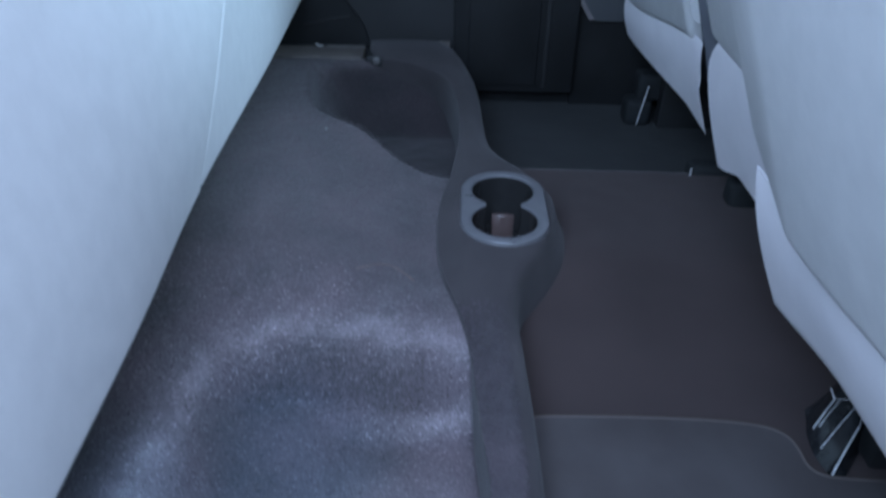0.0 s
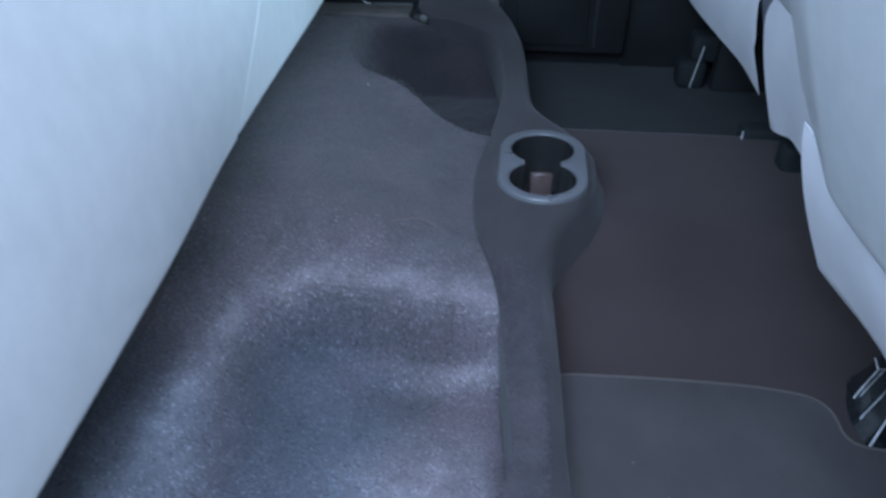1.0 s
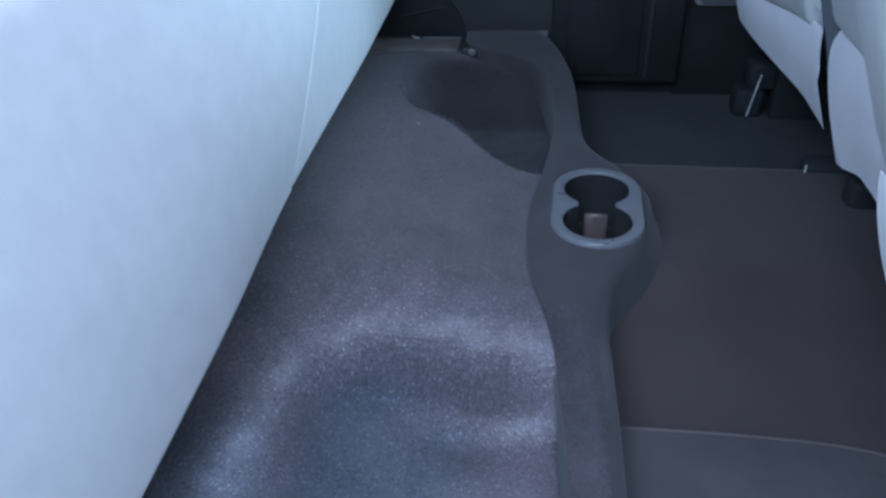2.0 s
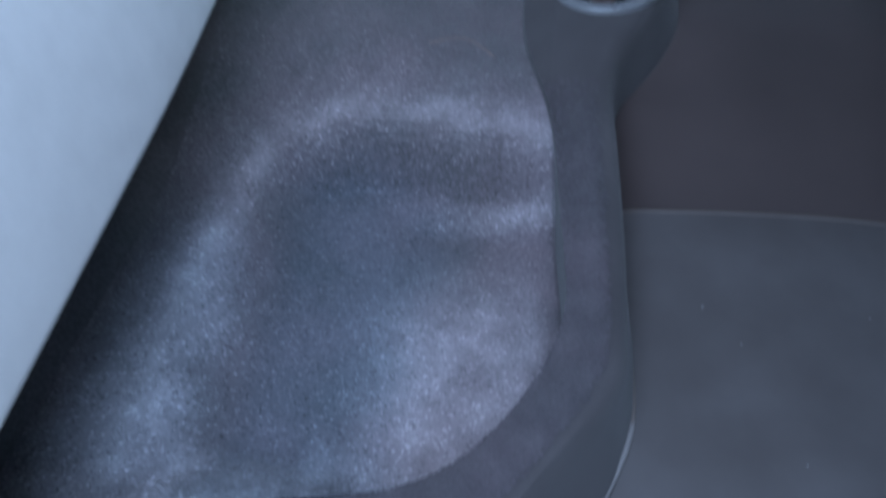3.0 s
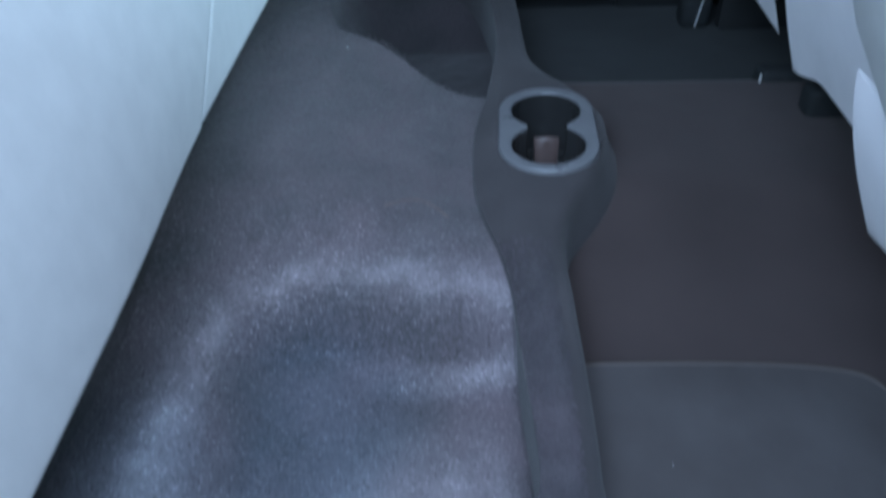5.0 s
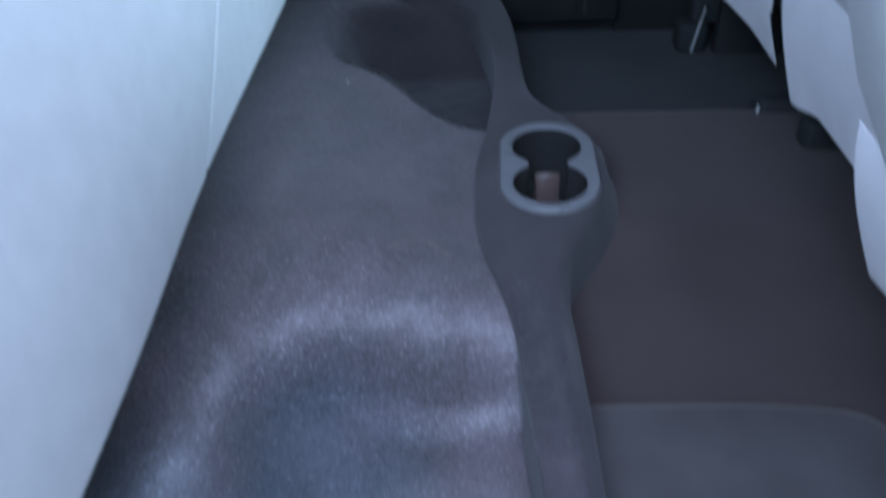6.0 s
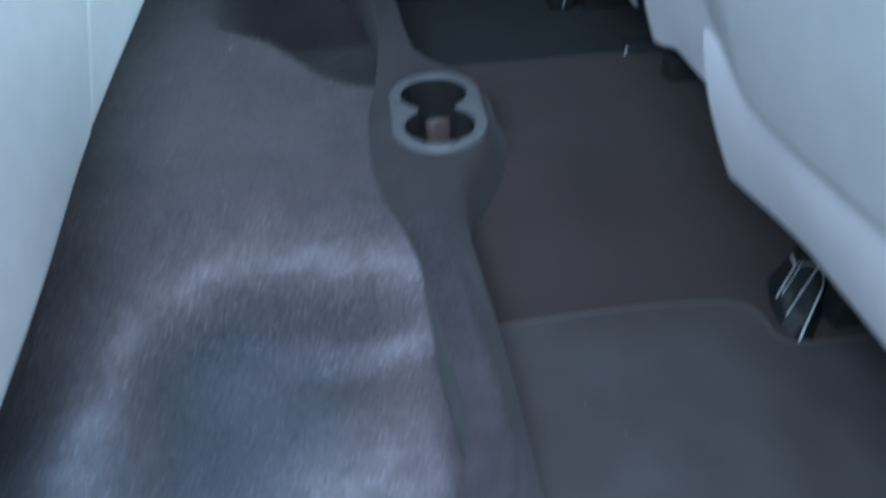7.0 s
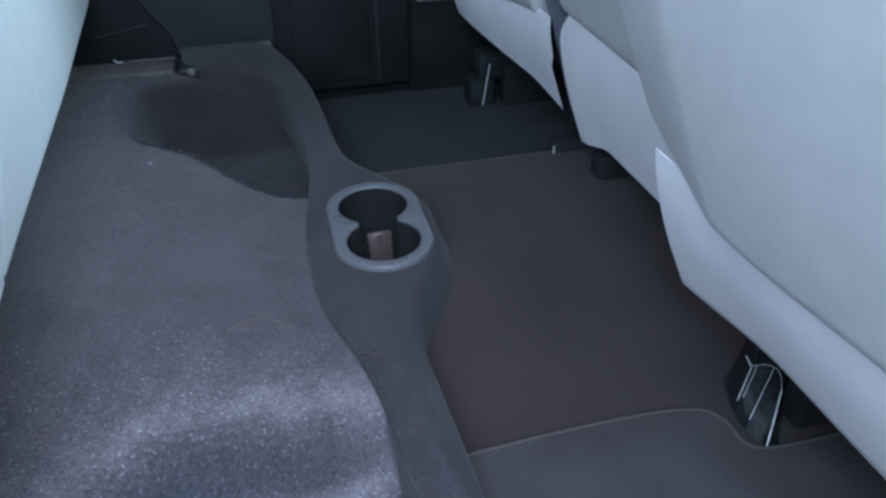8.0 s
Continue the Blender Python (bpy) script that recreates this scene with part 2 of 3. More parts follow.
OUTER = [(0.11, 0.002), (0.165, 0.016), (0.21, 0.034), (0.245, 0.056), (0.281, 0.080), (0.32, 0.099), (0.38, 0.102), (0.48, 0.099), (0.56, 0.094), (0.61, 0.090), (0.655, 0.095), (0.70, 0.117),
         (0.75, 0.140), (0.80, 0.148), (0.85, 0.145), (0.91, 0.115), (0.955, 0.085), (1.003, 0.066), (1.08, 0.058), (1.166, 0.052), (1.25, 0.042), (1.32, 0.024), (1.39, -0.004), (1.42, -0.02)]
# how wide the pod's sloping shoulder is beside the carpet
SHOULDER = [(0.57, 0.008), (0.62, 0.012), (0.66, 0.025), (0.70, 0.036), (0.74, 0.034), (0.79, 0.024), (0.86, 0.022), (0.92, 0.018), (0.98, 0.011), (1.05, 0.008)]
CREST = [(0.11, -0.004), (0.165, -0.012), (0.22, -0.028), (0.5, -0.03), (0.6, -0.02), (0.69, -0.002), (0.80, 0.0), (0.95, 0.0), (1.1, 0.0), (1.28, 0.014), (1.36, 0.027), (1.42, 0.028)]


def floor_z(x, y):
    """The footwells, with the tunnel's hump between them."""
    up = step(0.53, 0.80, y) ** 0.8 * (1 - step(1.012, 1.05, y))
    return -0.107 + 0.057 * up


def shoulder_drop(y):
    return 0.5 * (along(SHOULDER, y) - 0.008)


LIP = [(-0.27, 1.30), (-0.25, 1.20), (-0.234, 1.115), (-0.214, 1.05), (-0.171, 1.008), (-0.125, 0.978), (-0.074, 0.930), (-0.032, 0.906), (0.009, 0.902), (0.04, 0.902)]
SIDE = -0.232


def rim_line(x):
    return 0.561 - 1.0 * max(0.0, -0.13 - x) ** 1.4 - 0.016 * step(-0.02, 0.06, x)


def recess(x, y):
    """How far down the two toe recesses lie at a place, 0 to 1."""
    far = rim_line(x) + 0.003 * math.sin(31 * x)
    side = SIDE + 0.006 * math.sin(9 * y)
    near = step(0.0, 0.034, far - y) * step(0.0, 0.066, x - side)
    c = step(0.0, 0.035 + 0.05 * step(-0.12, -0.22, x), y - along(LIP, x))
    d = step(0.0, 0.09, x + 0.27)
    e = 1 - step(1.27, 1.34, y) * step(-0.10, -0.17, x)
    return near, c * d * e


FRONT = [(0.0, -0.170), (0.5, -0.2125), (1.4, -0.289)]
CORNER = [(-0.14, 0.199), (-0.112, 0.202), (-0.088, 0.208), (-0.047, 0.217), (-0.010, 0.238), (0.014, 0.264), (0.035, 0.30)]


def carpet_z(x, y):
    near, far = recess(x, y)
    edge = along(INNER, y)
    crest = along(CREST, y) - 0.008 - shoulder_drop(y)
    base = crest + (0.03 - crest) * step(0.0, 0.20, edge - x) - 0.07 * (1 - step(0.45, 0.75, y)) * step(0.0, 0.2, edge - x) + 0.05 * step(-0.3, -0.5, x)
    base += (0.012 - base) * step(1.26, 1.33, y) * step(-0.12, -0.18, x)
    # inside the near recess a shallow ledge falls towards the sill
    ledge = 0.026 * (1 - step(0.495, 0.525, y + 0.03 * x)) * step(-0.13, -0.07, x)
    lump = 0.003 * noise.noise((x * 9, y * 9, 0.3)) + 0.0012 * noise.noise((x * 40, y * 40, 1.7))
    low = -0.092 - ledge
    # the pile runs up over the sill
    low += (-0.010 - low) * (1 - step(0.168, 0.262, y)) * step(-0.075, -0.106, x)
    # the far recess rises softly towards the far sill
    deep = -0.088 + 0.075 * step(1.20, 1.335, y)
    return base + (low - base) * near + (deep - base) * far + lump


def wear_and_light(x, y):
    """Paints light, mixed with wear, as paler pile: the recess's rim, its ledge, the floor next to the sill."""
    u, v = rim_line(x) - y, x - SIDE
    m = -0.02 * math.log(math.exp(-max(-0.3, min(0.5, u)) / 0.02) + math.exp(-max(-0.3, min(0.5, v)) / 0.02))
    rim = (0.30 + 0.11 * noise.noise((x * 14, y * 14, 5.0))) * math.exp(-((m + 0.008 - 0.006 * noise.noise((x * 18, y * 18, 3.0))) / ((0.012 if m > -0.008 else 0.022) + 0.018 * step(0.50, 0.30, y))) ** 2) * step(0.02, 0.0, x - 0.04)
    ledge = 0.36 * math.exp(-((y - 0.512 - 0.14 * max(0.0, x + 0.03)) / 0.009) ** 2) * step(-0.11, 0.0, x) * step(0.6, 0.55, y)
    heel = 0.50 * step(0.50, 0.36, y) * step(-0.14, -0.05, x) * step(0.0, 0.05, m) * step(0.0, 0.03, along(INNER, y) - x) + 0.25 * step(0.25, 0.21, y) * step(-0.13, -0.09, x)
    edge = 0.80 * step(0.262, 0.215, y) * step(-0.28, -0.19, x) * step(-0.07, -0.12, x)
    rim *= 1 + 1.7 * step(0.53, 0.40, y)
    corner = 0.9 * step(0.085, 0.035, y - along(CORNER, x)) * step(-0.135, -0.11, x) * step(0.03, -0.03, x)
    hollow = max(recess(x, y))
    # Flat pile paler than in recesses and under the bench: shade in the colour
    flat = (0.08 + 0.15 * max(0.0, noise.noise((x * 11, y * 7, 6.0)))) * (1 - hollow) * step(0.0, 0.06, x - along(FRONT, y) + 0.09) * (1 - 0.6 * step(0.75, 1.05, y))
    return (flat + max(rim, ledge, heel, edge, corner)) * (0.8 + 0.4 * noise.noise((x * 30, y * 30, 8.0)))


def recess_shading(x, y):
    """Where the carpet is tinted blue-grey for cooler light (1, in the near recess) or darkened as shade and left
    without pile (0, in the far one).
    """
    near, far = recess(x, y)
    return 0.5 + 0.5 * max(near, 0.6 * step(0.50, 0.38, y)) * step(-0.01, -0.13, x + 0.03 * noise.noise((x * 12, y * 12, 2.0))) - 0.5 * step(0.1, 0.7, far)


def rows_along(y0):
    """Places along y for the long sheets, close together where the trim turns its near corner."""
    return span(y0, 0.192, 10)[:-1] + span(0.192, 0.31, 110)[:-1] + span(0.31, 1.42, 290)


def in_plate(x, y, grow=0.0):
    return math.hypot(x - PLATE[0], max(0.0, abs(y - PLATE[1]) - 0.038)) < 0.05 + grow


# ---- floor, tunnel and carpet ----
bm = bmesh.new()
xs, ys = span(0.0, 1.3, 261), span(0.06, 1.52, 293)
rows = [[bm.verts.new((x, y, floor_z(x, y) + 0.0006 * noise.noise((x * 25, y * 25, 4)))) for x in xs] for y in ys]
for a, b in zip(rows, rows[1:]):
    for k in range(len(xs) - 1):
        if a[k].co.x > along(OUTER, a[k].co.y) - 0.016 and not in_plate(a[k].co.x, a[k].co.y, 0.004):
            bm.faces.new((a[k], a[k + 1], b[k + 1], b[k]))
bmesh.ops.delete(bm, geom=[v for v in bm.verts if not v.link_faces], context="VERTS")
floor = tagged(link("floor", bm, FLOOR_FELT), "dark brown felt-lined car floor with low tunnel hump", "floor", kind="structure")
floor.data.materials.append(FLOOR_FELT_DIM)
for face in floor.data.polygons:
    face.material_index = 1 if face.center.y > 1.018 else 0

bm = bmesh.new()
rows = []
for y in rows_along(0.162):
    edge = along(INNER, y) + 0.012
    rows.append([(x, min(y, 1.338) if x < -0.17 else y, carpet_z(x, min(y, 1.338))) for x in [-0.75 + (edge + 0.75) * (1 - (1 - k / 150) ** 1.25) for k in range(151)]])
skin(bm, rows)
carpet = tagged(link("carpet", bm, CARPET), "worn grey pile carpet with two moulded toe recesses", "carpet", kind="structure")
lightened = carpet.data.attributes.new("wear_and_light", "FLOAT", "POINT")
for v, value in zip(carpet.data.vertices, lightened.data):
    value.value = max(0.0, wear_and_light(v.co.x, v.co.y))
recess_shades = carpet.data.attributes.new("recess_shading", "FLOAT", "POINT")
for v, value in zip(carpet.data.vertices, recess_shades.data):
    value.value = recess_shading(v.co.x, v.co.y)


def pile(count, x0, x1, y0, y1, tall, wide, on=carpet_z, skip=lambda x, y: x > along(INNER, y) - 0.001, lightness=wear_and_light, name="carpet_fibres", cloth=PILE):
    """Cut tufts standing on the carpet, the brushed tip of each."""
    rng = np.random.default_rng(count)
    verts, faces, worn, tinted = [], [], [], []
    height = {}
    for x, y, a, b, c, d in rng.random((count, 6)):
        x, y = x0 + (x1 - x0) * x, y0 + (y1 - y0) * y
        if skip(x, y):
            continue
        key = (round(x / 0.004), round(y / 0.004))
        if key not in height:
            height[key] = (on(x, y), on(x + 0.004, y), on(x, y + 0.004), max(0.0, lightness(x, y)), x, y, recess_shading(x, y))
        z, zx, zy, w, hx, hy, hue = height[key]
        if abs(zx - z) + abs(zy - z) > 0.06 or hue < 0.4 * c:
            continue
        z += (zx - z) * (x - hx) / 0.004 + (zy - z) * (y - hy) / 0.004
        turn, size = 2 * math.pi * a, tall * (0.3 + b)
        slope = Vector((zx - height[key][0], zy - height[key][0], 0)) / 0.004
        lean = Vector((-slope.x + (c - 0.5) * 0.7, -slope.y + (d - 0.5) * 0.7, 1)).normalized()
        tip = Vector((x, y, z)) + lean * size
        one = lean.cross(Vector((math.cos(turn), math.sin(turn), 0))).normalized() * wide * (0.9 + 0.9 * d)
        two = lean.cross(one).normalized() * wide * (0.5 + 0.35 * c)
        k = len(verts)
        verts += [tip - (one + two) / 2, tip + (one - two) / 2, tip + (one + two) / 2, tip - (one - two) / 2]
        faces.append((k, k + 1, k + 2, k + 3))
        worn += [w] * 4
        tinted += [hue] * 4
    me = bpy.data.meshes.new(name)
    me.from_pydata(verts, [], faces)
    me.materials.append(cloth)
    me.attributes.new("wear_and_light", "FLOAT", "POINT").data.foreach_set("value", worn)
    me.attributes.new("recess_shading", "FLOAT", "POINT").data.foreach_set("value", tinted)
    ob = new(name, me)
    ob.parent = carpet
    return tagged(ob, "short grey cut pile fibres, paler where light and wear are painted", kind="stuff")


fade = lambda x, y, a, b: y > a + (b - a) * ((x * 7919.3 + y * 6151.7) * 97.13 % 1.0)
pile(190000, -0.31, 0.06, 0.163, 0.68, 0.0014, 0.0022, skip=lambda x, y: x > along(INNER, y) - 0.002 or fade(x, y, 0.50, 0.68))
pile(45000, -0.01, 0.06, 0.27, 0.60, 0.0014, 0.0022, skip=lambda x, y: not along(INNER, y) - 0.045 < x < along(INNER, y) - 0.002)
pile(180000, -0.36, 0.05, 0.50, 1.335, 0.0014, 0.0028, skip=lambda x, y: x > along(INNER, y) - 0.001 or not fade(x, y, 0.50, 0.68), cloth=PILE_DIM)

# the trim that runs across the car, with the pod of the cup holder in its middle
bm = bmesh.new()
rows = []
for y in rows_along(0.112):
    l, r, z = along(INNER, y), along(OUTER, y), along(CREST, y)
    pod = step(0.64, 0.72, y) * (1 - step(0.9, 0.97, y))
    wide = 0.004 + 0.022 * (1 - step(0.24, 0.34, y)) + 0.001 * step(0.46, 0.38, y) + 0.004 * step(0.30, 0.335, y) * step(0.46, 0.38, y) + 0.011 * pod
    slope, fall = along(SHOULDER, y), shoulder_drop(y)
    foot = floor_z(r, y) - 0.006
    row = [(l + 0.002, y, -0.16), (l + 0.001, y, z - 0.02 - fall), (l, y, z - 0.006 - fall), (l + 0.002, y, z - 0.0015 - fall), (l + slope * 0.5, y, z - 0.001 - 0.55 * fall), (l + slope * 0.85, y, z - 0.08 * fall), (l + slope, y, z)]
    row += [(l + slope + (r - l - slope - 0.014) * k / 36, y, z + 0.002 * math.sin(math.pi * k / 36) * (1 - pod)) for k in range(1, 36)]
    row += [(r - 0.014, y, z), (r - 0.006, y, z - 0.002), (r, y, z - 0.009)]
    row += [(r + wide * k / 4, y, z - 0.009 + (foot - z + 0.009) * ((k / 6) ** 0.9 * (1 - pod) + pod * (1 - (1 - k / 6) ** 1.7))) for k in range(1, 7)]
    rows.append(row)
lines = [[bm.verts.new(p) for p in row] for row in rows]
for a, b in zip(lines, lines[1:]):
    for k in range(len(a) - 1):
        if k < 4 or not in_plate(a[k].co.x, a[k].co.y):
            bm.faces.new((a[k], a[k + 1], b[k + 1], b[k]))
trim = tagged(link("trim", bm, TRIM_FELT), "dark charcoal moulded trim rail running across the car floor", "trim", kind="structure")

nap = pile(130000, -0.12, 0.11, 0.12, 0.62, 0.0002, 0.0024, lambda x, y: along(CREST, y) + 0.0004 + 0.002 * math.sin(math.pi * min(1.0, max(0.0, (x - along(INNER, y)) / (along(OUTER, y) - along(INNER, y))))), lambda x, y: not along(INNER, y) + 0.001 < x < along(OUTER, y) - 0.012 - 0.012 * ((x * 5171.9 + y * 8123.3) * 61.7 % 1.0) or fade(x, y, 0.3, 0.64),
           lambda x, y: 0.03 + 0.1 * noise.noise((x * 60, y * 60, 2.0)), "trim_nap", TRIM_NAP)
nap.parent = trim
tagged(nap, "short dark nap on the trim")
bm = bmesh.new()
edge_run = [(along(INNER, y) + 0.001, y, along(CREST, y) - 0.005) for y in span(0.37, 0.50, 40)]
loops = []
for k, (x, y, z) in enumerate(edge_run):
    r = 0.0004 + 0.0007 * step(0.43, 0.455, y) * step(0.505, 0.47, y) + 0.0003 * noise.noise((y * 60, 0.0, 0.0))
    loops.append([(x + r * math.cos(q), y, z + r * math.sin(q)) for q in (2 * math.pi * a / 6 for a in range(6))])
skin(bm, loops, closed=True, caps=True)
tagged(link("trim_lip", bm, LIP_BARE), "paler rolled edge along the trim rail", "trim", kind="structure")

# ---- cup holder ----
def stadium(q, half, r):
    """Distance from the middle to the outline of a long round shape, in the direction q."""
    c, s = abs(math.cos(q)), abs(math.sin(q))
    if c > 1e-9 and r / c * s <= half:
        return r / c
    return half * s + math.sqrt(max(0.0, r * r - half * half * c * c))


def two_cups(q, grow=0.0):
    """The same for the opening: two round holes joined by a neck."""
    c, s = abs(math.cos(q)), abs(math.sin(q))
    off, r, neck = 0.0385, 0.0412 + grow, 0.0228 + grow
    inside = r * r - off * off * c * c
    far = off * s + math.sqrt(inside) if inside > 0 else 0.0
    side = neck / c if c > 1e-6 else 9.0
    return max(far, side if side * s < 0.032 else 0.0)


def ring(fn, z, n=144):
    return [(PLATE[0] + fn(q) * math.cos(q), PLATE[1] + fn(q) * math.sin(q), z) for q in (2 * math.pi * k / n for k in range(n))]


cup_holder = empty("cup_holder", "twin cup holder with satin grey bezel set in dark trim", "cup holder")
bm = bmesh.new()
outer = lambda grow: functools.partial(stadium, half=0.038, r=0.056 + grow)
skin(bm, [ring(outer(0.0), -0.004), ring(outer(0.0), 0.0025), ring(outer(-0.0015), 0.0048), ring(outer(-0.004), 0.0055),
          ring(functools.partial(two_cups, grow=0.003), 0.0052), ring(functools.partial(two_cups, grow=0.0008), 0.0045), ring(two_cups, 0.003), ring(two_cups, 0.0005)], closed=True)
part("bezel", bm, SATIN, cup_holder, "satin grey metal-look bezel")
bm = bmesh.new()
skin(bm, [ring(functools.partial(two_cups, grow=g), z) for g, z in ((-0.0003, 0.0022), (-0.0004, -0.02), (-0.003, -0.06), (-0.007, -0.068), (-0.015, -0.07))], closed=True)
bm.faces.new(list(bm.verts)[-144:])
part("cup_well", bm, CUP_BLACK, cup_holder, "black plastic cup wells")
bm = bmesh.new()
loops = []
for k in span(-1, 1, 13):
    top = -0.009 - 0.003 * k * k
    loops.append([(PLATE[0] + 0.0145 * k * w, PLATE[1] + d - 0.003 * (1 - k * k), z) for w, d, z in
                  ((0.80, -0.021, -0.069), (0.86, -0.012, -0.048), (0.92, -0.006, -0.028), (0.98, -0.004, top - 0.002), (0.97, -0.002, top), (0.97, 0.0015, top), (0.98, 0.003, top - 0.002), (1.0, 0.003, -0.04), (1.1, 0.004, -0.069))])
skin(bm, loops, closed=True, caps=True)
part("divider", bm, RUBBER, cup_holder, "brown rubber divider tab with bowed top")


# ---- floor mat in the near footwell ----
floor_mat = empty("floor_mat", "thin dark grey felt floor mat with corded edge lying in footwell", "floor mat")
EDGE = smooth_path([(0.046, 0.172), (0.062, 0.2), (0.082, 0.237), (0.105, 0.289), (0.113, 0.33), (0.109, 0.4), (0.106, 0.48), (0.104, 0.526), (0.108, 0.5325), (0.15, 0.5355), (0.22, 0.5375), (0.29, 0.537),
                    (0.335, 0.533), (0.358, 0.5265), (0.369, 0.515), (0.3725, 0.50), (0.3725, 0.486), (0.377, 0.475), (0.389, 0.4695), (0.42, 0.467), (0.5, 0.466), (0.62, 0.464)], 120)
outline = [(x, y) for x, y in EDGE] + [(0.78, 0.461), (0.80, 0.44), (0.80, 0.2), (0.78, 0.172)]
bm = bmesh.new()
skin(bm, [[(x, y, z) for x, y in outline] for z in (-0.112, -0.1005)], closed=True, caps=True)
bmesh.ops.triangulate(bm, faces=[f for f in bm.faces if len(f.verts) > 4])
part("mat_sheet", bm, MAT_FELT, floor_mat)
part("piping", tube(bmesh.new(), [(x, y, -0.1004) for x, y in EDGE if y > 0.30 or x > 0.2], 0.0015), PIPING, floor_mat, "grey corded edge")
part("piping", tube(bmesh.new(), [(x, y, -0.1020 + 0.0045 * step(0.33, 0.28, y)) for x, y in EDGE if y < 0.325 and x < 0.2], 0.0021), PIPING_PALE, floor_mat, "paler raised corded edge")


# ---- seats ----
def wrapped(bm, section, ys, round_off):
    """A closed section (points x, z) drawn along y, drawn in towards its middle at both ends."""
    loops = []
    for y in ys:
        k = round_off(y)
        pts = section(y)
        mx, mz = sum(p[0] for p in pts) / len(pts), sum(p[1] for p in pts) / len(pts)
        loops.append([(mx + (x - mx) * k, y, mz + (z - mz) * k) for x, z in pts])
    skin(bm, loops, closed=True, caps=True)
    return bm


def rounded_section(corners, r, n=6):
    """A closed outline with rounded corners; r: a radius a corner."""
    out = []
    for k, c in enumerate(corners):
        c, a, b = Vector(c), Vector(corners[k - 1]), Vector(corners[(k + 1) % len(corners)])
        p, q = c + (a - c).normalized() * r[k], c + (b - c).normalized() * r[k]
        for s in range(n + 1):
            u = s / n
            out.append(tuple(p * (1 - u) ** 2 + c * 2 * u * (1 - u) + q * u * u))
    return out


SPLIT = 0.685


def bench_cushion(y0, y1, back):
    seat = empty("rear_seat_cushion", "white vinyl rear bench seat cushion with smooth rounded front", "seat", "rear bench cushions")

    def section(y):
        f = along(FRONT, y) - back
        return rounded_section([(-0.62, 0.125), (f + 0.002, 0.120), (f + 0.004, 0.215), (f - 0.014, 0.405), (-0.40, 0.43), (-0.72, 0.40)], (0.03, 0.010, 0.06, 0.035, 0.08, 0.05), 8)

    ends = lambda y: 1 - 0.008 * (1 - step(0, 0.01, y - y0)) ** 2 - 0.008 * (1 - step(0, 0.01, y1 - y)) ** 2
    ys = [y0 + 0.0002, y0 + 0.003, y0 + 0.007, y0 + 0.013] + span(y0 + 0.02, y1 - 0.02, 40) + [y1 - 0.013, y1 - 0.007, y1 - 0.003, y1 - 0.0002]
    bm = wrapped(bmesh.new(), section, ys, ends)
    # the seam between the cushions runs aslant up the front
    for v in bm.verts:
        v.co.y += 1.15 * (min(0.36, max(0.13, v.co.z)) - 0.20) * step(0.34, 0.0, abs(v.co.y - SPLIT))
    part("upholstery", bm, VINYL, seat)
    part("base_pan", boxed(-0.7, along(FRONT, y1) - 0.16, y0 + 0.03, y1 - 0.03, 0.05, 0.135, 0.01), DARK, seat, "black seat base pan")
    return seat


bench_cushion(-0.05, SPLIT - 0.0003, 0.0)
bench_cushion(SPLIT + 0.0003, 1.40, 0.001)


